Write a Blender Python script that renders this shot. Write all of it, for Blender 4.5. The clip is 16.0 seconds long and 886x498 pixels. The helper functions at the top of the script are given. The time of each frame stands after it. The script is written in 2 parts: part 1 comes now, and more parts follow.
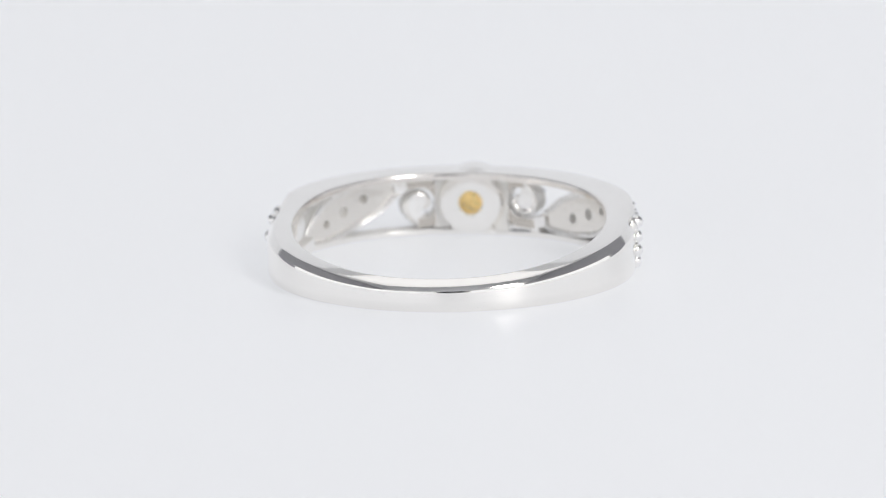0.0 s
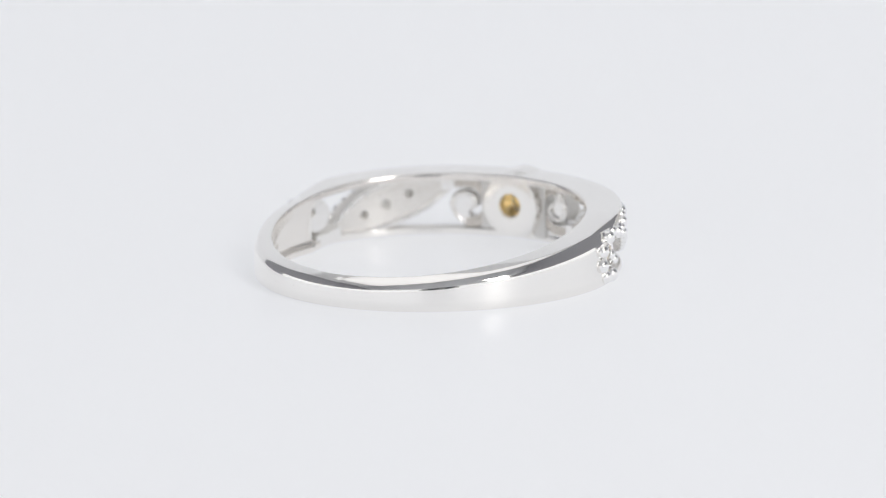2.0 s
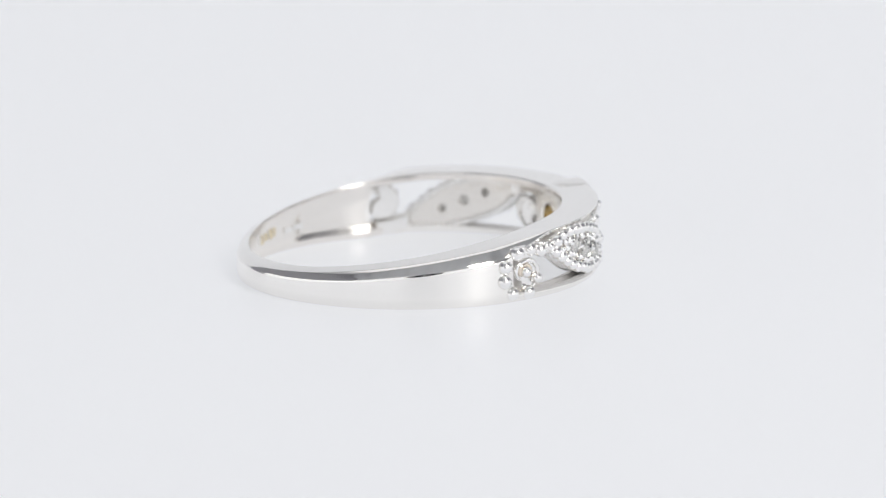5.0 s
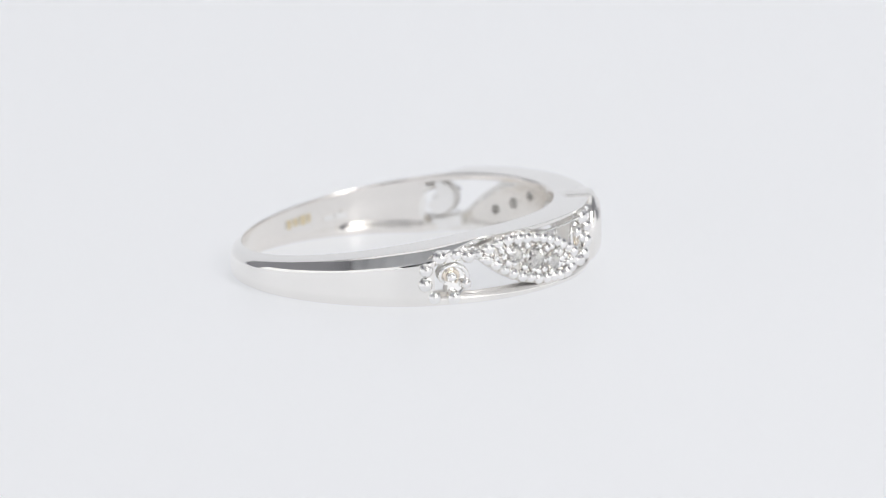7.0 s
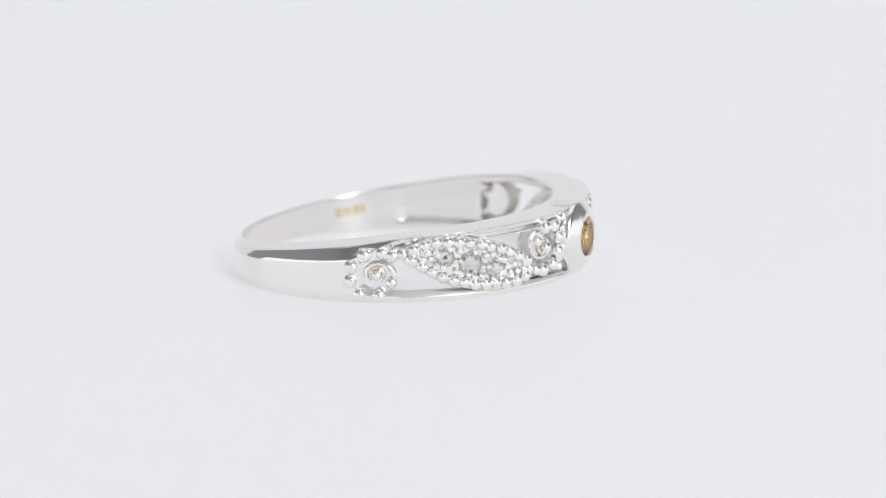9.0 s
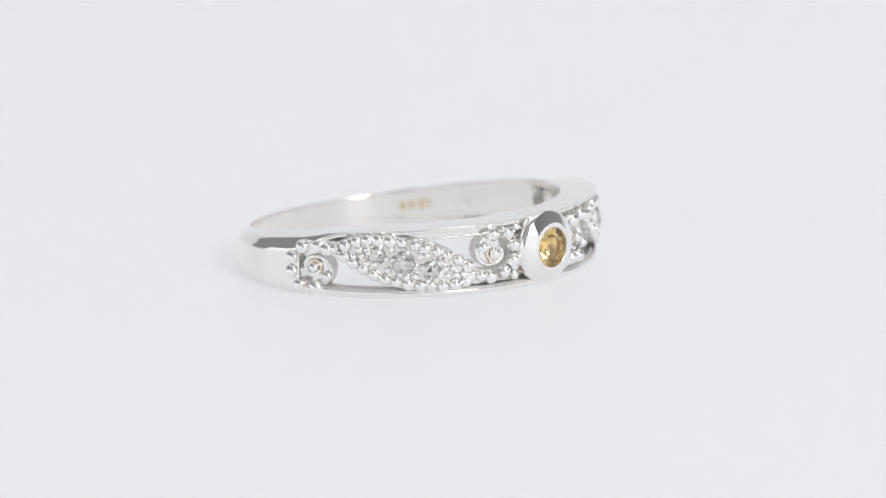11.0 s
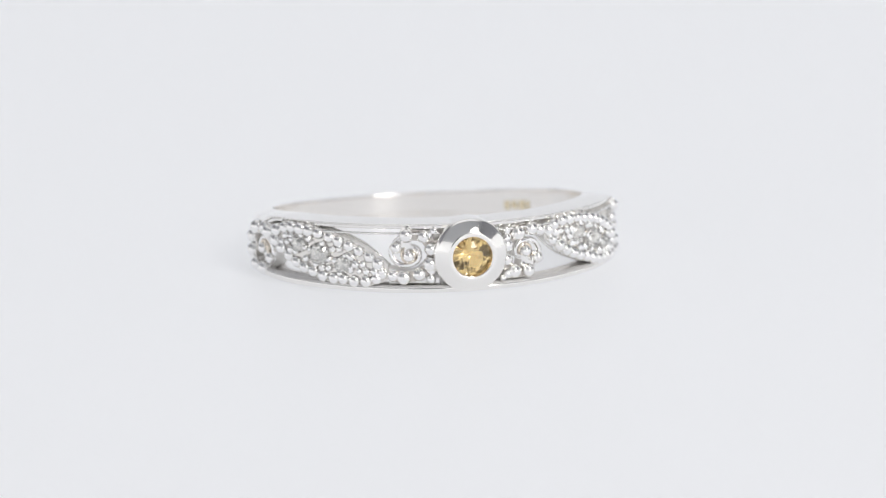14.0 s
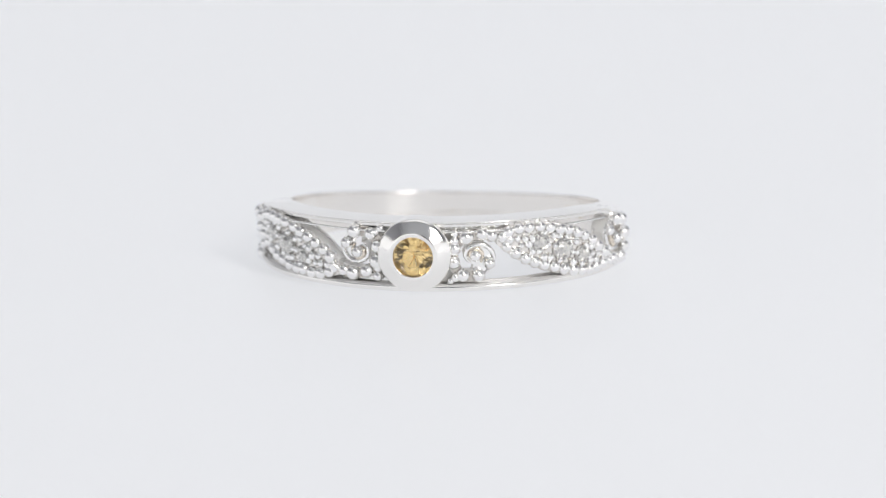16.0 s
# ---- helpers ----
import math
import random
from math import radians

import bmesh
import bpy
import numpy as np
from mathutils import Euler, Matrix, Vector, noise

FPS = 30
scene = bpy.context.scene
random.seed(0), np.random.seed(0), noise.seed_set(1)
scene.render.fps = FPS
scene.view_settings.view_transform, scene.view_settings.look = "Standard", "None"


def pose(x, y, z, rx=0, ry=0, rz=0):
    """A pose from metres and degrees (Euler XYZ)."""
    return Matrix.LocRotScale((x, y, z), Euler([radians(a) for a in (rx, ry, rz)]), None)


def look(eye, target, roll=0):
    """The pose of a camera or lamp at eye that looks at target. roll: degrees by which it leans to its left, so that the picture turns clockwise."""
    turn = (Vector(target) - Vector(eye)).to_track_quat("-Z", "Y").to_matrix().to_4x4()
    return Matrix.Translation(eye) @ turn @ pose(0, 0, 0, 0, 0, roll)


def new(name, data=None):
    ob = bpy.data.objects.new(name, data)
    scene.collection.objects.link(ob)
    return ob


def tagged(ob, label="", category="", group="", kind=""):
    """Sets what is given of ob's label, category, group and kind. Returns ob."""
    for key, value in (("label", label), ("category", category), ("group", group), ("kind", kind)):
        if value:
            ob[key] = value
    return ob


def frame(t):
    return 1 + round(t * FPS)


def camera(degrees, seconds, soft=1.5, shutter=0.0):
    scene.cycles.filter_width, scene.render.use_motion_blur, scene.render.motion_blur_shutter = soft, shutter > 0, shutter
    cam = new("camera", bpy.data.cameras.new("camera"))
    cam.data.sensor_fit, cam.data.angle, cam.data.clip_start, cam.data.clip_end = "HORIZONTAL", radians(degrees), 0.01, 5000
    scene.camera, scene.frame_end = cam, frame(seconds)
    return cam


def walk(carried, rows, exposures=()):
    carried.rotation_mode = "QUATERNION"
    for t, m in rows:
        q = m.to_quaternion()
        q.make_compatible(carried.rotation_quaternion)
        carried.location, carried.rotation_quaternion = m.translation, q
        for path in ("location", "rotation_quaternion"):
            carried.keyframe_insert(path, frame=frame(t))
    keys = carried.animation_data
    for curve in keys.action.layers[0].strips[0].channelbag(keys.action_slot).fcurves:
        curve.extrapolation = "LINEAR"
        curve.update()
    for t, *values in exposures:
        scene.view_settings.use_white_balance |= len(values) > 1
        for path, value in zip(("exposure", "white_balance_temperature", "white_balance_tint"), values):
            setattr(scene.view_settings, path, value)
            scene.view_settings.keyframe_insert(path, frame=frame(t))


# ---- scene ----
# All lengths of the ring are in millimetres and are scaled by MM.
MM = 0.001

# ---- camera: a long lens on a tripod, low over the light table ----
cam = camera(10.2, 16.0, soft=1.2)
LIFT = radians(12.55)
EYE = Vector((0, -math.cos(LIFT), math.sin(LIFT))) * 0.2737 + Vector((0, 0, 0.15 * MM))
AIM = Vector((-0.245, 0.652 * math.sin(LIFT), 0.652 * math.cos(LIFT) + 0.15)) * MM
walk(cam, [(0, look(EYE, AIM, -0.94)), (16, look(EYE, AIM, -0.94))], [(0, 0.0), (16, 0.0)])
cam.data.dof.use_dof = True
cam.data.dof.focus_distance = 0.2655
cam.data.dof.aperture_fstop = 40

# ---- light ----
world = bpy.data.worlds.new("world")
scene.world = world
world.use_nodes = True
world.node_tree.nodes["Background"].inputs[0].default_value = (0.8, 0.9, 1.0, 1)
world.node_tree.nodes["Background"].inputs[1].default_value = 0.2


def area(name, eye, target, width, height, watts, colour=(1, 1, 1)):
    data = bpy.data.lights.new(name, "AREA")
    data.shape, data.size, data.size_y, data.energy, data.color = "RECTANGLE", width, height, watts, colour
    ob = new(name, data)
    ob.matrix_world = look(eye, target)
    return ob


area("softbox_top", (0, 0.08, 0.72), (0, 0.03, 0), 0.70, 0.46, 0.51, (1.0, 0.985, 0.96))
area("strip_lamp", (0.235, -0.33, 0.27), (0, -0.03, 0.0), 0.095, 0.22, 0.74, (1.0, 0.97, 0.93))


# ---- materials ----
def material(name):
    m = bpy.data.materials.new(name)
    m.use_nodes = True
    nt = m.node_tree
    return m, nt, nt.nodes["Principled BSDF"]


def noisy(nt, scale, lo, hi, detail=3.0):
    """A value that wanders between lo and hi, in the object's own space."""
    co = nt.nodes.new("ShaderNodeTexCoord")
    n = nt.nodes.new("ShaderNodeTexNoise")
    n.inputs["Scale"].default_value, n.inputs["Detail"].default_value = scale, detail
    r = nt.nodes.new("ShaderNodeMapRange")
    r.inputs["To Min"].default_value, r.inputs["To Max"].default_value = lo, hi
    nt.links.new(co.outputs["Object"], n.inputs["Vector"])
    nt.links.new(n.outputs["Fac"], r.inputs["Value"])
    return n, r


def silver(name, colour, rough_lo, rough_hi, bump, scale):
    m, nt, b = material(name)
    b.inputs["Base Color"].default_value = (*colour, 1)
    b.inputs["Metallic"].default_value = 1
    n, r = noisy(nt, scale, rough_lo, rough_hi)
    nt.links.new(r.outputs["Result"], b.inputs["Roughness"])
    if bump:
        bp = nt.nodes.new("ShaderNodeBump")
        bp.inputs["Strength"].default_value, bp.inputs["Distance"].default_value = bump, 0.00002
        nt.links.new(n.outputs["Fac"], bp.inputs["Height"])
        nt.links.new(bp.outputs["Normal"], b.inputs["Normal"])
    return m


def plain(name, colour, rough, spread=0.04, scale=30, glow=0.0):
    m, nt, b = material(name)
    n, r = noisy(nt, scale, 1 - spread, 1.0)
    mix = nt.nodes.new("ShaderNodeMix")
    mix.data_type, mix.blend_type = "RGBA", "MULTIPLY"
    mix.inputs["Factor"].default_value = 1
    mix.inputs["A"].default_value = (*colour, 1)
    nt.links.new(r.outputs["Result"], mix.inputs["B"])
    nt.links.new(mix.outputs["Result"], b.inputs["Base Color"])
    b.inputs["Roughness"].default_value = rough
    if glow:
        nt.links.new(mix.outputs["Result"], b.inputs["Emission Color"])
        b.inputs["Emission Strength"].default_value = glow
    return m


POLISHED = silver("polished_silver", (0.945, 0.93, 0.905), 0.05, 0.11, 0.06, 900)
RIBBED = silver("rough_cast_silver", (0.93, 0.92, 0.90), 0.05, 0.20, 1.0, 1500)
TARNISHED = silver("tarnished_silver", (0.87, 0.80, 0.70), 0.12, 0.30, 0.6, 2200)
OXIDISED = silver("oxidised_silver", (0.62, 0.585, 0.54), 0.15, 0.35, 0.8, 2400)
FIELD = silver("stippled_silver", (0.84, 0.815, 0.78), 0.08, 0.24, 0.9, 2600)
CAST = silver("cast_silver", (0.93, 0.92, 0.905), 0.06, 0.20, 0.7, 2600)
BEAD = silver("bead_silver", (0.95, 0.945, 0.935), 0.04, 0.13, 0.22, 1800)
SATIN = plain("frosted_cast_silver", (0.93, 0.915, 0.89), 0.4, 0.10, 1500)
SATIN.node_tree.nodes["Principled BSDF"].inputs["Metallic"].default_value = 0.15
INNER = silver("dull_inner_silver", (0.905, 0.88, 0.85), 0.10, 0.26, 1.0, 1300)
# near-white, mostly diffuse, so the added cups throw light back through the stones
REFLECTOR = plain("white_reflector_cup", (0.95, 0.94, 0.92), 0.22, 0.12, 1800)
REFLECTOR.node_tree.nodes["Principled BSDF"].inputs["Metallic"].default_value = 0.15
LEDGE = plain("file_marked_silver", (0.92, 0.905, 0.885), 0.34, 0.18, 1400)
LEDGE.node_tree.nodes["Principled BSDF"].inputs["Metallic"].default_value = 0.4
GOLD = silver("hallmark_tone", (0.80, 0.70, 0.50), 0.2, 0.35, 0.5, 2600)


def gem(name, colour, pale, ior, clear):
    m, nt, b = material(name)
    n, r = noisy(nt, 1400, 0.0, 1.0, 4.0)
    mix = nt.nodes.new("ShaderNodeMix")
    mix.data_type = "RGBA"
    mix.inputs["A"].default_value, mix.inputs["B"].default_value = (*colour, 1), (*pale, 1)
    nt.links.new(r.outputs["Result"], mix.inputs["Factor"])
    nt.links.new(mix.outputs["Result"], b.inputs["Base Color"])
    b.inputs["Transmission Weight"].default_value = clear
    b.inputs["IOR"].default_value = ior
    b.inputs["Roughness"].default_value = 0.0
    return m


CITRINE = gem("citrine", (1.0, 0.64, 0.20), (1.0, 0.83, 0.45), 1.62, 0.97)
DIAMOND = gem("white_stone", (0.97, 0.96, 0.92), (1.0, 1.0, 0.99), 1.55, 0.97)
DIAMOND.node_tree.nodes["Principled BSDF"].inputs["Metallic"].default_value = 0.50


ACRYLIC = plain("backlit_white_acrylic", (0.486, 0.492, 0.508), 0.44, 0.02, 12, 0.93)
ACRYLIC.node_tree.nodes["Principled BSDF"].inputs["Specular IOR Level"].default_value = 0.17
FABRIC = plain("grey_tent_fabric", (0.36, 0.36, 0.38), 0.9, 0.05, 60)
LINING = plain("white_tent_lining", (0.82, 0.82, 0.82), 0.9, 0.03, 60)
# emits by itself: added fill light for the silver, not a lamp
FILL_BOARD = plain("glowing_fill_board", (0.82, 0.82, 0.82), 0.8, 0.03, 40, 0.55)
CURTAIN = plain("pale_curtain", (0.72, 0.73, 0.75), 0.95, 0.25, 9)
BLACK = plain("black_lens_metal", (0.012, 0.012, 0.014), 0.45, 0.2, 80)


# ---- helpers for meshes ----
def mesh_from(name, verts, faces, mat, smooth=True):
    me = bpy.data.meshes.new(name)
    me.from_pydata(verts, [], faces)
    me.materials.append(mat)
    if smooth:
        me.polygons.foreach_set("use_smooth", [True] * len(me.polygons))
    bm = bmesh.new()
    bm.from_mesh(me)
    bmesh.ops.recalc_face_normals(bm, faces=bm.faces)
    bm.to_mesh(me)
    bm.free()
    return me


def part(name, me, parent, label="", at=None):
    ob = new(name, me)
    ob.parent = parent
    if at is not None:
        ob.matrix_basis = at
    return tagged(ob, label)


def spot(phi, r, z):
    """A place on the ring: degrees from the centre stone, radius and height in mm, in metres."""
    a = radians(phi)
    return Vector((r * math.sin(a), -r * math.cos(a), z)) * MM


def ramp(x, knots):
    """Smooth curve through (x, y) knots."""
    for i in range(len(knots) - 1):
        if x <= knots[i + 1][0] or i == len(knots) - 2:
            (xa, ya), (xb, yb) = knots[i], knots[i + 1]
            (xp, yp), (xn, yn) = knots[max(i - 1, 0)], knots[min(i + 2, len(knots) - 1)]
            ma = (yb - yp) / max(xb - xp, 1e-6)
            mb = (yn - ya) / max(xn - xa, 1e-6)
            h = xb - xa
            u = min(max((x - xa) / h, 0), 1)
            return ((2 * u**3 - 3 * u**2 + 1) * ya + (u**3 - 2 * u**2 + u) * h * ma
                    + (3 * u**2 - 2 * u**3) * yb + (u**3 - u**2) * h * mb)


R_IN = 8.55


def top_of(phi):
    return ramp(abs(phi), [(0, 3.79), (30, 3.74), (45, 3.66), (60, 3.53), (75, 3.29), (90, 2.97), (105, 2.62), (120, 2.29), (135, 2.00), (150, 1.77), (165, 1.64), (180, 1.60)])


def outer_of(phi):
    return ramp(abs(phi), [(0, 10.56), (30, 10.60), (50, 10.58), (62, 10.48), (75, 10.28), (90, 10.06), (105, 9.83), (120, 9.62), (135, 9.46), (150, 9.34), (165, 9.29), (180, 9.27)])


def middle_of(phi):
    return (top_of(phi) + sole_of(phi)) / 2 + 0.17 * math.cos(radians(phi)) - 0.11 * min(max((abs(phi) - 60) / 12, 0), 1)


def shoulder(phi):
    """0 on the plain shank, 1 where the openwork begins."""
    u = min(max((84 - abs(phi)) / 20, 0), 1)
    return u * u * (3 - 2 * u)


def rounded(points, radius, steps=4):
    """A closed profile with its corners rounded: (x, y) or (x, y, own radius)."""
    out, n = [], len(points)
    for i in range(n):
        p, q, s = (Vector(points[j % n][:2]) for j in (i - 1, i, i + 1))
        rad = points[i][2] if len(points[i]) > 2 else radius
        a, b = p - q, s - q
        d = min(rad, 0.45 * a.length, 0.45 * b.length)
        a, b = q + a.normalized() * d, q + b.normalized() * d
        for k in range(steps + 1):
            u = k / steps
            out.append(tuple((1 - u) ** 2 * a + 2 * u * (1 - u) * q + u * u * b))
    return out


def sweep(name, profile, lo, hi, count, mat):
    """A bar along the ring from lo to hi degrees; profile(phi) gives its closed cross-section (r, z)."""
    verts, faces = [], []
    for i in range(count + 1):
        phi = lo + (hi - lo) * i / count
        ring_of = profile(((phi + 180) % 360) - 180)
        n = len(ring_of)
        verts += [spot(phi, r, z) for r, z in ring_of]
        if i:
            a, b = (i - 1) * n, i * n
            faces += [(a + k, a + (k + 1) % n, b + (k + 1) % n, b + k) for k in range(n)]
    caps = len(verts)
    verts += verts[:n] + verts[count * n:count * n + n]
    faces += [tuple(range(caps, caps + n))[::-1], tuple(range(caps + n, caps + 2 * n))]
    return mesh_from(name, verts, faces, mat)


# ---- the studio: light table with a curved back, diffusers, curtain ----
def box_mesh(name, lo, hi, mat):
    (x0, y0, z0), (x1, y1, z1) = lo, hi
    v = [(x, y, z) for z in (z0, z1) for x, y in ((x0, y0), (x1, y0), (x1, y1), (x0, y1))]
    f = [(0, 3, 2, 1), (4, 5, 6, 7), (0, 1, 5, 4), (1, 2, 6, 5), (2, 3, 7, 6), (3, 0, 4, 7)]
    return mesh_from(name, v, f, mat, False)


def light_table():
    # floor, quarter-round and back, 6 mm thick
    line = [(-0.62, 0.0), (0.05, 0.0)]
    line += [(0.24 + 0.30 * math.sin(a), 0.30 - 0.30 * math.cos(a)) for a in np.linspace(0, math.pi / 2, 33)]
    line += [(0.54, 0.82)]
    under = [(y + 0.006 * (z > 0.15), z - 0.006) for y, z in line]
    verts, faces = [], []
    for x in (-0.55, 0.55):
        verts += [(x, y, z) for y, z in line] + [(x, y, z) for y, z in under]
    n = len(line)
    for k in range(n - 1):
        faces += [(k, k + 1, 2 * n + k + 1, 2 * n + k), (n + k, 3 * n + k, 3 * n + k + 1, n + k + 1)]
    me = mesh_from("backdrop", verts, faces, ACRYLIC)
    tagged(new("backdrop", me), "glossy backlit white acrylic sheet curving up behind", "backdrop", "", "structure")


light_table()
for side, x in (("wall_left", -0.56), ("wall_right", 0.55)):
    tagged(new(side, box_mesh(side, (x, -0.62, 0), (x + 0.01, 0.55, 0.82), FABRIC)), "pale grey fabric side of the light tent", "wall", "", "structure")
# unseen self-glowing boards, added to brighten the ring's sides and front
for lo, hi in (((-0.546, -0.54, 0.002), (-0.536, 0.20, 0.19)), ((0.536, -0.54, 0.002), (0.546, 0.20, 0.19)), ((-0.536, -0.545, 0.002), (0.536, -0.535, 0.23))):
    tagged(new("fill_board", box_mesh("fill_board", lo, hi, FILL_BOARD)), "unseen white board at the foot of the tent, given its own glow as fill light", "light board", "", "structure")
tagged(new("ceiling", box_mesh("ceiling", (-0.56, -0.16, 0.82), (0.56, 0.56, 0.83), LINING)), "white fabric top of the light tent", "ceiling", "", "structure")


def front_curtain():
    verts, faces, n = [], [], 60
    for i in range(n + 1):
        x = -0.55 + 1.1 * i / n
        w = 0.008 * math.sin(i * 0.9)
        verts += [(x, -0.60 + w, 0.004), (x, -0.56 + w, 0.45), (x, -0.16 + w, 0.815), (x, -0.165 + w, 0.82), (x, -0.575 + w, 0.455), (x, -0.61 + w, 0.004)]
        if i:
            a, b = 6 * (i - 1), 6 * i
            faces += [(a + k, a + (k + 1) % 6, b + (k + 1) % 6, b + k) for k in range(6)]
    faces += [tuple(range(6)), tuple(range(6 * n, 6 * n + 6))]
    tagged(new("wall_front", mesh_from("wall_front", verts, faces, CURTAIN)), "pale grey curtain closing the front of the light tent", "curtain", "", "structure")


front_curtain()


# ---- the ring ----
ring = tagged(new("ring"), "polished silver ring with round yellow stone and beaded openwork scrolls", "ring")


def sole_of(phi):
    return -0.15 + 0.15 * min(max((85 - abs(phi)) / 45, 0), 1)


def shoulder_edge(phi):
    """The two corners of the band's upper outer edge."""
    zt, ro = top_of(phi), outer_of(phi)
    f = min(max((180 - abs(phi)) / 90, 0), 1)
    g = shoulder(phi)
    inset = (0.26 * (ro - R_IN) + 0.03) * (1 - g) + 0.04 * g
    drop = (0.34 - 0.06 * f) * (1 - g) - 0.03 * g
    fall = (0.57 + 0.33 * f * f) * (1 - g) - 0.01 * g
    return (ro - inset, zt - drop, 0.14), (ro - 0.01, zt - fall, 0.16 - 0.09 * g)


def shank_profile(phi):
    ro, zb, zt = outer_of(phi), sole_of(phi), top_of(phi)
    u = min(max((114 - abs(phi)) / 7, 0), 1)
    d = 0.02 + 0.24 * u * u * (3 - 2 * u)
    return rounded([(R_IN, zb + 0.12, 0.10), (R_IN, zb + 0.42, 0.06), (R_IN + d, zb + 0.62, 0.12), (R_IN + d, zt - 1.05, 0.4),
                    (R_IN, zt - 0.34, 0.12), (R_IN, zt, 0.24), *shoulder_edge(phi),
                    (ro + 0.03, zb + 0.40, 0.3), (ro - 0.06, zb, 0.12), (R_IN + 0.15, zb, 0.08)], 0.1, 6)


def inner_faces(me):
    """The faces towards the finger hole keep the duller finish of the casting."""
    me.materials.append(INNER)
    k = len(me.materials) - 1
    for p in me.polygons:
        c, q = Vector((p.center.x, p.center.y, 0)), Vector((p.normal.x, p.normal.y, 0))
        if c.length < 9.3 * MM and c.normalized().dot(q) < -0.5:
            p.material_index = k
    return me


part("shank", inner_faces(sweep("shank", shank_profile, 79.6, 280.4, 300, POLISHED)), ring, "plain polished silver shank, slim at the back")


def top_rail_profile(phi):
    zt, ro = top_of(phi), outer_of(phi)
    g = shoulder(phi)
    low = shoulder_edge(phi)[1][1] - 0.06
    step = 0.16 * g
    return rounded([(R_IN, zt - 0.44, 0.05), (R_IN, zt, 0.24), *shoulder_edge(phi), (ro - 0.02, low, 0.03), (ro - step, low - 0.04, 0.03),
                    (ro - step - 0.04, low - 0.22, 0.05), (10.0, low - 0.26, 0.05)], 0.07, 6)


def bottom_rail_profile(phi):
    ro, zb = outer_of(phi), sole_of(phi)
    g = min(max((80 - abs(phi)) / 14, 0), 1)
    ri = R_IN + 0.80 * g
    w = ro - ri
    return rounded([(ri, zb + 0.10, 0.06), (ri, 0.40, 0.05), (ri + 0.30 * w, 0.44, 0.04), (ri + 0.40 * w, 0.24, 0.04), (ri + 0.56 * w, 0.24, 0.04), (ri + 0.62 * w, 0.38, 0.04),
                    (ri + 0.74 * w, 0.38, 0.04), (ri + 0.78 * w, 0.27, 0.03), (ri + 0.84 * w, 0.27, 0.03), (ro - 0.12, 0.40, 0.05), (ro + 0.01, 0.26, 0.08), (ro - 0.08, zb, 0.10), (ri + 0.2 * w, zb, 0.08)], 0.06, 4)


def rail(name, profile, way):
    """A rail whose face towards the openwork is left frosted."""
    me = sweep(name, profile, -79.6, 79.6, 130, POLISHED)
    me.materials.append(SATIN if way < 0 else LEDGE)
    for p in me.polygons:
        p.material_index = int(p.normal.z * way > (0.93 if way < 0 else 0.35))
    part(name, inner_faces(me), ring)


rail("top_rail", top_rail_profile, -1)
rail("bottom_rail", bottom_rail_profile, 1)

def milled_line():
    # a fine rough line under the upper rail, left by the graver
    for lo, hi in ((-66, -9), (9, 66)):
        def line(phi):
            r, z = outer_of(phi) - 0.12, top_of(phi) - 0.50
            w = 0.07 + 0.02 * math.sin(phi * 9.0) * math.sin(phi * 3.7)
            return [(r + w * math.cos(a), z + w * math.sin(a)) for a in (k * math.pi / 3 for k in range(6))]
        part("milled_line", sweep("milled_line", line, lo, hi, 150, RIBBED), ring)


milled_line()
ARC = 10.3 * math.pi / 180   # mm along the band for one degree


def inside(p, poly):
    hit = False
    for (xa, ya), (xb, yb) in zip(poly, poly[1:] + poly[:1]):
        if (ya > p[1]) != (yb > p[1]) and p[0] < xa + (p[1] - ya) * (xb - xa) / (yb - ya):
            hit = not hit
    return hit


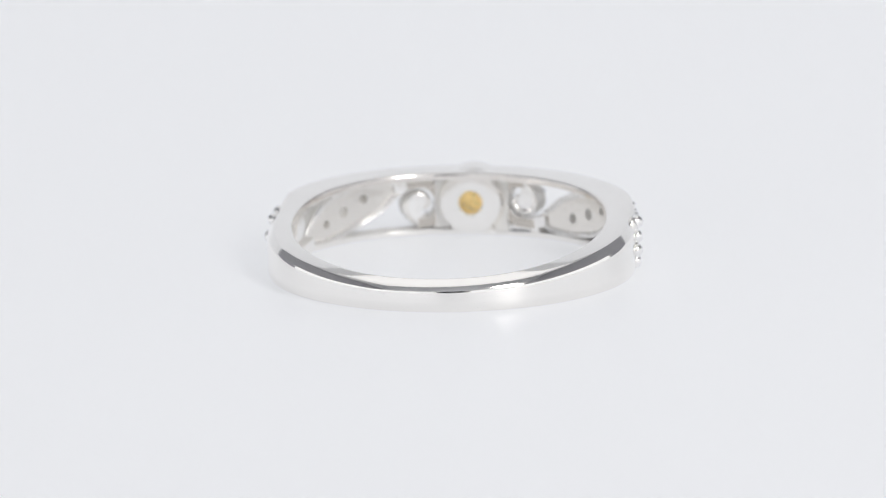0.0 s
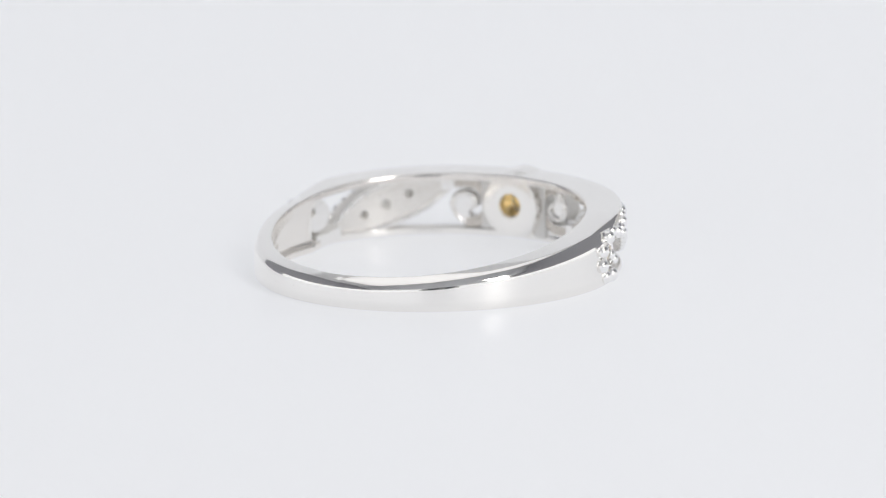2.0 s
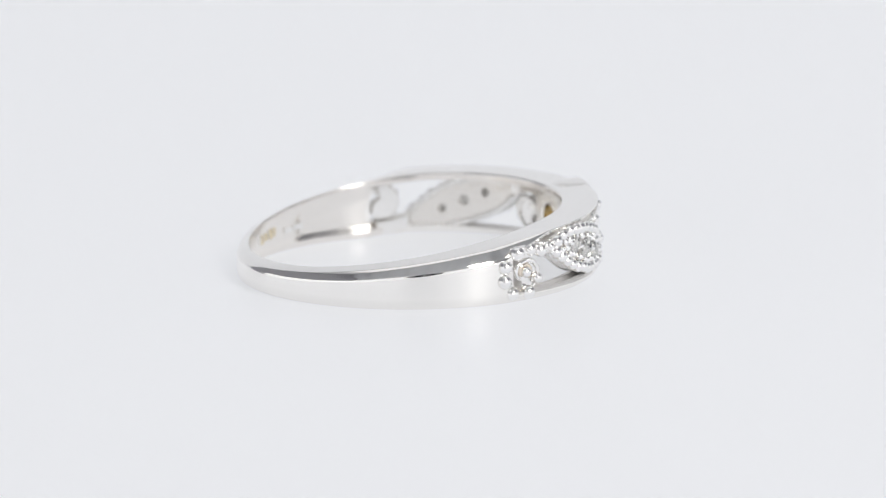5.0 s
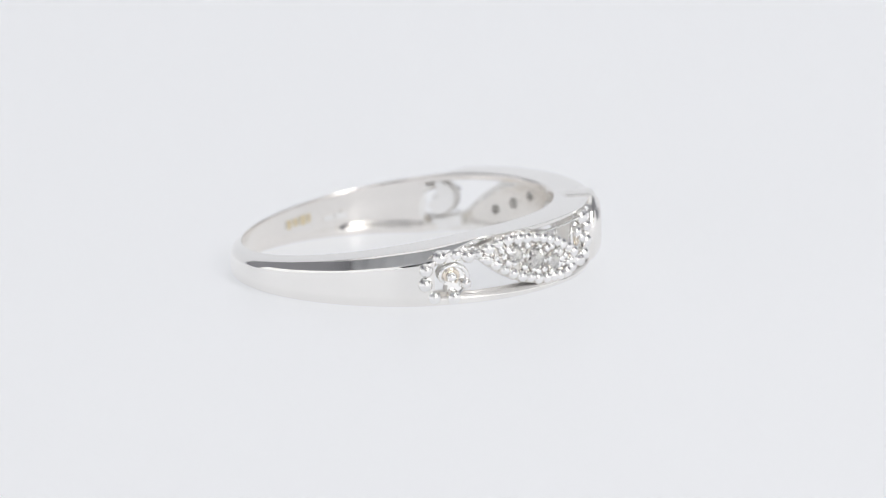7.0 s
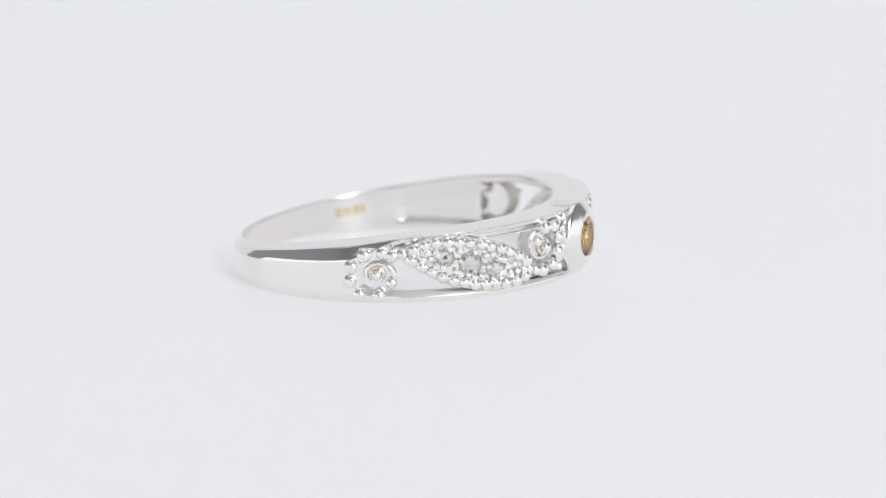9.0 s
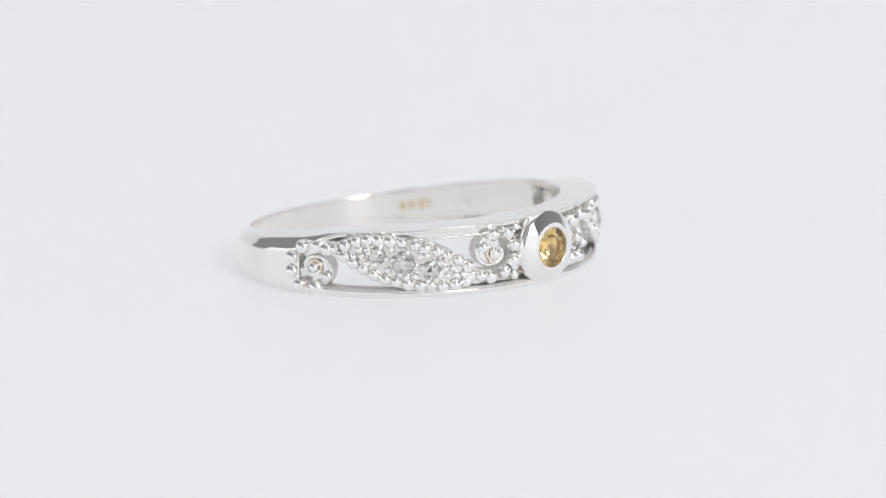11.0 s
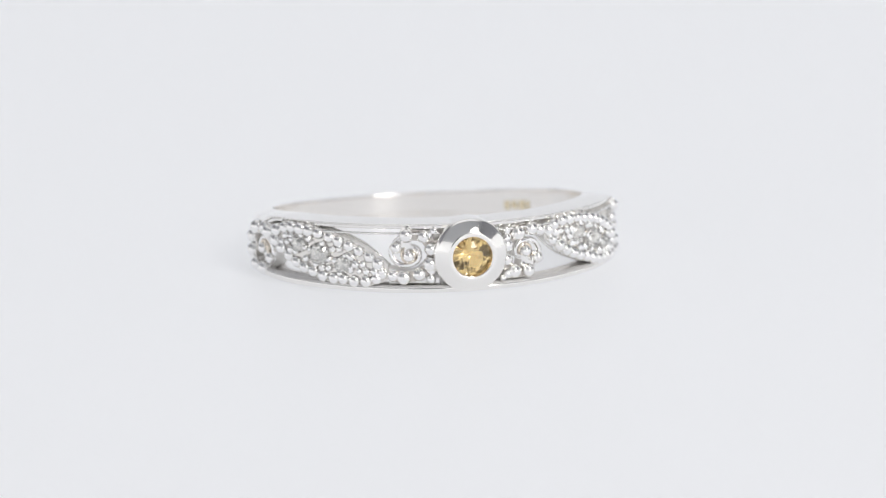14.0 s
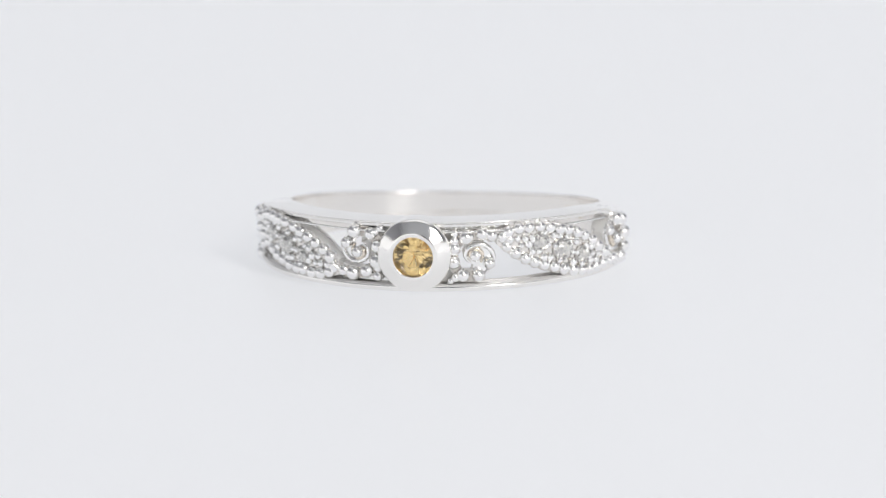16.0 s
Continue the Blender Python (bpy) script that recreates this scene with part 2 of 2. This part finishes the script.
def plate(name, outline, holes, r_back, r_face, mat, draft=0.0):
    """A curved plate on the band: outline and holes are loops of (mm along the band, height)."""
    from_loops = [outline] + holes
    pts, edges, loops = [], [], []
    for lp in from_loops:
        a = len(pts)
        pts += [Vector(p) for p in lp]
        idx = list(range(a, len(pts)))
        loops.append(idx)
        edges += list(zip(idx, idx[1:] + idx[:1]))
    xs, zs = [p[0] for p in outline], [p[1] for p in outline]
    step = 0.22
    for i in range(1, int((max(xs) - min(xs)) / step)):
        for k in range(1, int((max(zs) - min(zs)) / step)):
            p = (min(xs) + i * step, min(zs) + k * step)
            if inside(p, outline) and not any(inside(p, h) for h in holes) and min((Vector(p) - q).length for q in pts[:sum(map(len, from_loops))]) > 0.1:
                pts.append(Vector(p))
    from mathutils.geometry import delaunay_2d_cdt
    vs, _, fs, *_ = delaunay_2d_cdt(pts, edges, [], 0, 1e-5)
    keep = []
    for f in fs:
        c = sum((vs[k] for k in f), Vector((0, 0))) / len(f)
        if inside(c, outline) and not any(inside(c, h) for h in holes):
            keep.append(tuple(f))
    n = len(vs)
    # the sides lean in towards the back, as on a casting
    count = {}
    for f in keep:
        for a, b in zip(f, f[1:] + f[:1]):
            count[(a, b)] = 1
    lean = [Vector((0, 0)) for _ in vs]
    for a, b in count:
        if (b, a) not in count:
            d = (vs[b] - vs[a]).normalized()
            for k in (a, b):
                lean[k] += Vector((-d.y, d.x))
    back = [v + d.normalized() * draft if d.length > 1e-6 else v for v, d in zip(vs, lean)]
    verts = [spot(v[0] / ARC, r_face, v[1]) for v in vs] + [spot(v[0] / ARC, r_back, v[1]) for v in back]
    faces = keep + [tuple(k + n for k in f[::-1]) for f in keep]
    for (a, b) in count:
        if (b, a) not in count:
            faces.append((a, b, b + n, a + n))
    me = mesh_from(name, verts, faces, mat, False)
    me.materials.append(SATIN)
    for p in list(me.polygons)[2 * len(keep):]:
        p.material_index = 1
    return me


def curve_points(knots, count):
    """Evenly spaced points of a smooth line through the knots."""
    fine = []
    k = [Vector(p) for p in knots]
    for i in range(len(k) - 1):
        p0, p1, p2, p3 = k[max(i - 1, 0)], k[i], k[i + 1], k[min(i + 2, len(k) - 1)]
        for j in range(24):
            u = j / 24
            fine.append(0.5 * (2 * p1 + (p2 - p0) * u + (2 * p0 - 5 * p1 + 4 * p2 - p3) * u * u + (3 * p1 - p0 - 3 * p2 + p3) * u**3))
    fine.append(k[-1])
    run = [0.0]
    for a, b in zip(fine, fine[1:]):
        run.append(run[-1] + (b - a).length)
    out = []
    for i in range(count):
        d = run[-1] * i / (count - 1)
        j = max(q for q in range(len(run)) if run[q] <= d + 1e-9)
        j = min(j, len(fine) - 2)
        u = (d - run[j]) / max(run[j + 1] - run[j], 1e-9)
        out.append(fine[j].lerp(fine[j + 1], min(u, 1)))
    return out


def ball_mesh(name, mat, rings=9, turns=14):
    verts = [(0, 0, 1)]
    for i in range(1, rings):
        a = math.pi * i / rings
        verts += [(math.sin(a) * math.cos(b), math.sin(a) * math.sin(b), math.cos(a)) for b in (2 * math.pi * k / turns for k in range(turns))]
    verts.append((0, 0, -1))
    faces = [(0, 1 + k, 1 + (k + 1) % turns) for k in range(turns)]
    for i in range(rings - 2):
        a, b = 1 + i * turns, 1 + (i + 1) * turns
        faces += [(a + k, b + k, b + (k + 1) % turns, a + (k + 1) % turns) for k in range(turns)]
    e = 1 + (rings - 2) * turns
    faces += [(e + k, len(verts) - 1, e + (k + 1) % turns) for k in range(turns)]
    return mesh_from(name, verts, faces, mat)


BALL = ball_mesh("bead", BEAD)


def outward(phi, r, z, size, squash=1.0):
    """A pose on the band whose z axis points away from the ring's axis."""
    out = spot(phi, 1, 0).normalized()
    turn = out.to_track_quat("Z", "Y").to_matrix().to_4x4()
    return Matrix.Translation(spot(phi, r, z)) @ turn @ Matrix.Diagonal((size * MM, size * MM, size * MM * squash, 1))


def bead(parent, phi, z, size=0.30, r=10.42, name="bead"):
    j, k, q = (random.uniform(-1, 1) for _ in range(3))
    return part(name, BALL, parent, "", outward(phi + 0.22 * j, r + 0.03 * k, z + 0.03 * q, size * (1 + 0.07 * k), 0.98 + 0.08 * q))


def brilliant(name, mat, table=0.54, crown=0.34, depth=0.55):
    """A round brilliant of girdle radius 1, its table towards +z."""
    bm = bmesh.new()
    rows = [(table, crown, 8, 0.0), (0.80, crown * 0.55, 8, 0.5), (1.0, 0.03, 16, 0.0), (1.0, -0.03, 16, 0.0), (0.42, -0.50 * depth, 8, 0.5), (0.04, -depth, 8, 0.5)]
    for r, z, n, off in rows:
        for k in range(n):
            a = 2 * math.pi * (k + off) / n
            bm.verts.new((r * math.cos(a), r * math.sin(a), z))
    bmesh.ops.convex_hull(bm, input=bm.verts)
    bmesh.ops.dissolve_limit(bm, angle_limit=radians(2), verts=bm.verts, edges=bm.edges)
    me = bpy.data.meshes.new(name)
    bm.to_mesh(me)
    bm.free()
    me.materials.append(mat)
    return me


def small_stone():
    """A small brilliant with uneven facets, as hand-cut melee has."""
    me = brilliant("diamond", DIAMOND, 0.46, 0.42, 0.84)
    bm = bmesh.new()
    bm.from_mesh(me)
    top = [f for f in bm.faces if f.normal.z > 0.2]
    bmesh.ops.poke(bm, faces=top)
    for v in bm.verts:
        if v.co.z > 0.06:
            v.co.z += random.uniform(-0.11, 0.11)
    bm.to_mesh(me)
    bm.free()
    return me


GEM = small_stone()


def lathe(name, profile, mat, turns=64):
    verts, faces, n = [], [], len(profile)
    for i in range(turns):
        a = 2 * math.pi * i / turns
        verts += [(r * math.cos(a), r * math.sin(a), z) for r, z in profile]
    for i in range(turns):
        p, q = i * n, ((i + 1) % turns) * n
        faces += [(p + k, p + (k + 1) % n, q + (k + 1) % n, q + k) for k in range(n)]
    return mesh_from(name, verts, faces, mat)


def turned(phi, z, side):
    """The same design on the other side of the stone, turned half about it."""
    z = z - 0.09
    return (phi, z) if side < 0 else (-phi, 2 * middle_of(phi) - 0.16 - z)


def strip(points, widths):
    """The outline of a strip of varying half-width along points (mm along the band, height)."""
    left, right = [], []
    for i, p in enumerate(points):
        d = points[min(i + 1, len(points) - 1)] - points[max(i - 1, 0)]
        nrm = Vector((-d.y, d.x)).normalized()
        left.append(tuple(p + nrm * widths[i]))
        right.append(tuple(p - nrm * widths[i]))
    return left + right[::-1]


def to_band(points, side):
    return [(turned(p[0] / ARC, p[1], side)[0] * ARC, turned(p[0] / ARC, p[1], side)[1]) for p in points]


def circle(c, r, n):
    return [(c[0] + r * math.cos(2 * math.pi * k / n), c[1] + r * math.sin(2 * math.pi * k / n)) for k in range(n)]


def band(*pairs):
    return [(a * ARC, z) for a, z in pairs]


def wire(name, points, r_of, radius, mat, side):
    """A round wire along the band."""
    path = [spot(*(lambda q: (q[0], r_of, q[1]))(turned(p[0] / ARC, p[1], side))) for p in points]
    verts, faces, n = [], [], 8
    for i, p in enumerate(path):
        d = (path[min(i + 1, len(path) - 1)] - path[max(i - 1, 0)]).normalized()
        out = Vector((p.x, p.y, 0)).normalized()
        w = d.cross(out).normalized()
        t = min(1.0, 0.35 + 3.0 * min(i, len(path) - 1 - i) / len(path)) * radius * MM
        verts += [p + (out * math.cos(a) + w * math.sin(a)) * t for a in (2 * math.pi * k / n for k in range(n))]
        if i:
            a, b = (i - 1) * n, i * n
            faces += [(a + k, a + (k + 1) % n, b + (k + 1) % n, b + k) for k in range(n)]
    faces += [tuple(range(n)), tuple(range(len(verts) - n, len(verts)))]
    return mesh_from(name, verts, faces, mat)


def spiral(c, r0, r1, a0, turns, count):
    out = []
    for i in range(count):
        u = i / (count - 1)
        r, a = r0 + (r1 - r0) * u, radians(a0) + 2 * math.pi * turns * u
        out.append(Vector((c[0] + r * math.cos(a), c[1] + r * math.sin(a))))
    return out


# a reflector added behind each small stone to brighten it
def cup_mesh():
    return lathe("reflector_cup", rounded([(0.99, -0.01), (1.00, -0.05), (1.00, -0.4), (0.5, -0.98), (0.14, -0.98), (0.16, -0.88), (0.94, -0.07)], 0.02, 2), REFLECTOR, 24)


CUP = cup_mesh()


def leaf_panel(side):
    upper = band((-66.5, 2.66), (-59, 3.16), (-52.5, 3.23), (-46, 3.06), (-38, 2.70), (-31, 2.14), (-24.5, 1.28))
    lower = band((-66.5, 2.66), (-62, 2.09), (-54, 1.27), (-45, 0.84), (-36, 0.68), (-31, 0.70), (-24.5, 1.05))
    up, lo = curve_points(upper, 40), curve_points(lower, 40)
    grown_up = [(p[0], p[1] + 0.31) for p in up]
    grown_lo = [(p[0], p[1] - 0.31) for p in lo]
    outline = to_band(grown_up + grown_lo[::-1], side)
    stones = [(-53.9, 2.38, 0.44), (-46.2, 1.97, 0.58), (-38.2, 1.53, 0.46)]
    holes = [to_band(circle((a * ARC, z), 0.42 * s, 12), side) for a, z, s in stones]
    panel = part("leaf_panel", plate("leaf_panel", outline, holes, 9.55, 10.44, FIELD, 0.10), ring, "leaf-shaped silver panel edged with beads and set with three clear stones")
    for p in curve_points(upper, 14)[1:-1]:
        bead(panel, *turned(p[0] / ARC, p[1], side), 0.345, 10.47)
    for p in curve_points(lower, 14)[1:-1]:
        bead(panel, *turned(p[0] / ARC, p[1], side), 0.345, 10.47)
    # raised rims on the back of the panel
    for line, off in ((up, 0.16), (lo, -0.16)):
        part("edge_wire", wire("edge_wire", [Vector((p[0], p[1] + off)) for p in line], 9.56, 0.13, BEAD, side), panel)
        for p in curve_points([(q[0], q[1] + 0.1 * off) for q in line[::6]], 22):
            bead(panel, *turned(p[0] / ARC, p[1], side), random.uniform(0.10, 0.15), 9.52, "grain")
    # grain fills the field between the stones
    field = [tuple(p - Vector((0, 0.40))) for p in up] + [tuple(p + Vector((0, 0.40))) for p in lo[::-1]]
    for i in range(40):
        for k in range(9):
            p = Vector((-66.5 * ARC + (i + 0.5 * (k % 2)) * 0.43, 0.5 + 0.37 * k))
            if inside(p, field) and all((p - Vector((a * ARC, z))).length > s + 0.12 for a, z, s in stones):
                bead(panel, *turned(p[0] / ARC, p[1], side), random.uniform(0.18, 0.24), 10.53, "grain")
    for a, z, s in stones:
        phi, h = turned(a, z, side)
        part("reflector_cup", CUP, panel, "", outward(phi, 10.52, h, 1.06 * s))
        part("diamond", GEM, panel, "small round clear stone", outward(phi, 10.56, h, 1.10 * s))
        for k in range(4):
            b = radians(45 + 90 * k + 24)
            bead(panel, phi + 1.12 * s * math.cos(b) / ARC, h + 1.12 * s * math.sin(b), 0.17, 10.56, "prong")


# beads of one scroll about its own centre: mm along the band and up
SCROLL_BEADS = ((-1.40, -0.32), (-1.32, 0.46), (-0.62, 1.07), (0.40, 1.20), (-0.86, -1.02), (0.14, -1.08), (0.84, -0.42))


def snail(c, way, inset=0.0, lo=-100, hi=260):
    """The edge of a scroll's disc: it widens clockwise and runs out into the foot under the lower beads."""
    knots = [(-100, 1.32), (-75, 1.24), (-45, 1.10), (0, 1.00), (45, 0.84), (90, 0.67), (135, 0.62), (180, 0.58), (225, 0.53), (260, 0.48)]
    out = []
    for q in np.linspace(lo, hi, 56):
        r = ramp(q, knots) - inset
        out.append(Vector((c[0] + way * 1.12 * r * math.cos(radians(q)), c[1] + way * r * math.sin(radians(q)))))
    return out


def scroll(base, c, way, r_face, r_bead, side, wide=1.0):
    """A snail of silver: a disc with a coil and a bead, and a beaded strap that curls round it with an open crescent between."""
    def at(x, z):
        return Vector((c[0] + way * wide * x, c[1] + way * z))
    strap = curve_points([at(*p) for p in ((0.20, -1.10), (-0.86, -1.02), (-1.40, -0.32), (-1.32, 0.46), (-0.62, 1.07), (0.40, 1.20), (1.00, 1.14))], 48)
    part("strap", plate("strap", to_band(strip(strap, [0.30] * 48), side), [], 9.34, r_bead - 0.10, OXIDISED, 0.04), base)
    part("rim", wire("rim", snail(c, way, 0.10, -80, 240), r_face + 0.03, 0.14, BEAD, side), base)
    tail = [at(p[0], p[1]) for p in spiral((0.0, 0.0), 0.24, 0.50, 240, -0.80, 40)]
    part("coil", wire("coil", tail, r_face + 0.06, 0.13, TARNISHED, side), base)
    part("coil", wire("coil", snail(c, way, 0.14, -80, 240), 9.32, 0.15, POLISHED, side), base)
    p = at(0.02, 0.02)
    bead(base, *turned(p[0] / ARC, p[1], side), 0.30, r_bead + 0.02)
    for i, (x, z) in enumerate(SCROLL_BEADS):
        p = at(x, z)
        bead(base, *turned(p[0] / ARC, p[1], side), 0.39 if i < 6 else 0.33, r_bead)


def end_scroll(side):
    c = (-74.8 * ARC, 1.50)
    base = part("end_scroll", plate("end_scroll", to_band([tuple(p) for p in snail(c, 1)], side), [], 9.15, 10.0, CAST, 0.05), ring, "round beaded silver scroll at the end of the openwork")
    scroll(base, c, 1, 10.0, 10.18, side)
    edge = [(-79.8 * ARC, 0.22)] + [(c[0] + 1.22 * math.cos(q), c[1] + 1.15 * math.sin(q)) for q in np.linspace(radians(262), radians(98), 20)] + [(-79.8 * ARC, 2.90)]
    part("shoulder", plate("shoulder", to_band(edge, side), [], 8.80, 9.98, POLISHED), base)
    part("tie", plate("tie", to_band(strip(curve_points(band((-77, 2.62), (-71, 2.68), (-65.5, 2.66)), 9), [0.34] * 9), side), [], 8.85, 10.22, CAST), base)
    for q, z in ((-69.6, 2.60), (-66.4, 2.70)):
        bead(base, *turned(q, z, side), 0.36, 10.32)


def curl(side):
    c = (-18.0 * ARC, 2.14)
    base = part("curl", plate("curl", to_band([tuple(p) for p in snail(c, -1)], side), [], 9.36, 10.14, CAST, 0.05), ring, "curled silver scroll beside the centre stone")
    scroll(base, c, -1, 10.14, 10.38, side, 0.86)
    link = curve_points(band((-27.0, 1.14), (-23.5, 1.06), (-20.0, 0.94), (-16.0, 1.0), (-12.4, 1.5)), 24)
    part("link", plate("link", to_band(strip(link, [0.30] * 24), side), [], 9.36, 10.18, CAST), base)
    for q, z in ((-22.9, 1.02), (-26.0, 1.12)):
        bead(base, *turned(q, z, side), 0.34, 10.42)
    bridge = band((-12.8, 0.36), (-8.0, 0.36), (-8.0, 3.55), (-12.8, 3.55))
    web = band((-24.5, 0.42), (-9.0, 0.36), (-9.0, 0.84), (-17.0, 0.84), (-24.5, 0.98))
    part("bridge", plate("bridge", to_band(web, side), [], 9.4, 10.06, RIBBED, 0.05), base)
    part("bridge", plate("bridge", to_band(bridge, side), [], 9.3, 10.0, SATIN), base)
    for a, z, q in ((-12.0, 3.28, 0.26), (-11.6, 0.86, 0.26), (-10.6, 3.50, 0.22), (-11.4, 1.30, 0.28)):
        bead(base, *turned(a, z, side), q, 10.36)


def bezel():
    at = outward(0, 0, 2.03, 1.0)
    profile = rounded([(0.66, 8.66), (1.72, 8.66), (1.98, 9.3, 0.2), (2.02, 10.72, 0.22), (1.30, 11.17, 0.16), (1.08, 11.15, 0.05), (1.03, 10.78, 0.03), (0.70, 10.1)], 0.04, 4)
    part("bezel", lathe("bezel", profile, POLISHED), ring, "smooth domed silver bezel", at)
    # added reflector ring that brightens the yellow stone from below
    part("reflector_cup", lathe("reflector_cup", rounded([(1.09, 10.74), (0.80, 10.20), (0.70, 10.20), (1.01, 10.76)], 0.02, 2), REFLECTOR, 32), ring, "", at)
    return at


def hallmark():
    # stamped signs inside the shank, too worn to read
    block = [(-0.5, -0.5), (0.5, -0.5), (0.5, 0.5), (-0.5, 0.5)]
    for mat, words in ((GOLD, ((135.2, 1.02, 0.36, 0.50), (131.9, 1.10, 0.40, 0.44), (128.2, 1.14, 0.44, 0.54), (125.4, 1.20, 0.22, 0.50))), (CAST, ((116.5, 1.05, 0.6, 0.3), (111.5, 1.12, 0.7, 0.34)))):
        for a, z, w, h in words:
            loop = [((a * ARC) + x * w * 1.2, z + y * h) for x, y in block]
            part("stamp", plate("stamp", loop, [], 8.50, 8.60, mat), ring, "worn stamped mark")


def yellow_stone():
    me = brilliant("centre_stone", CITRINE, 0.54, 0.32, 0.85)
    for v in me.vertices:
        if v.co.z < -0.1:
            v.co += Vector((random.uniform(-0.09, 0.09), random.uniform(-0.09, 0.09), random.uniform(-0.05, 0.05)))
        elif 0.05 < v.co.z < 0.3:
            v.co.z += random.uniform(-0.02, 0.02)
    return me


seat = bezel()
hallmark()
part("centre_stone", yellow_stone(), ring, "round faceted yellow stone", seat @ pose(0, 0, 10.84) @ Matrix.Rotation(0.3, 4, "Z") @ Matrix.Diagonal((1.09, 1.09, 1.09, 1)))
for side in (-1, 1):
    leaf_panel(side)
    end_scroll(side)
    curl(side)


def lens():
    # the front of the long lens, seen only mirrored in the silver
    back = look(EYE, AIM)
    prof = rounded([(0.012, 0.006), (0.050, 0.006), (0.057, 0.012), (0.057, 0.16), (0.012, 0.16)], 0.002, 2)
    ob = new("camera_lens")
    ob.matrix_world = back
    tagged(ob, "black camera lens barrel before the light table", "camera lens")
    part("barrel", lathe("barrel", prof, BLACK, 48), ob)


lens()


# ---- the ring turns with the table it lies on ----
def motions():
    rows = []
    for t in range(17):
        turn = radians(170.32 - 11.326 * t + 0.0241 * (t - 8) ** 2)
        x, y = -0.502, 2.732
        rows.append((t, pose((math.cos(turn) * x - math.sin(turn) * y) * MM, (math.sin(turn) * x + math.cos(turn) * y) * MM, 0.15 * MM, 0, 0, math.degrees(turn))))
    walk(ring, rows)


motions()
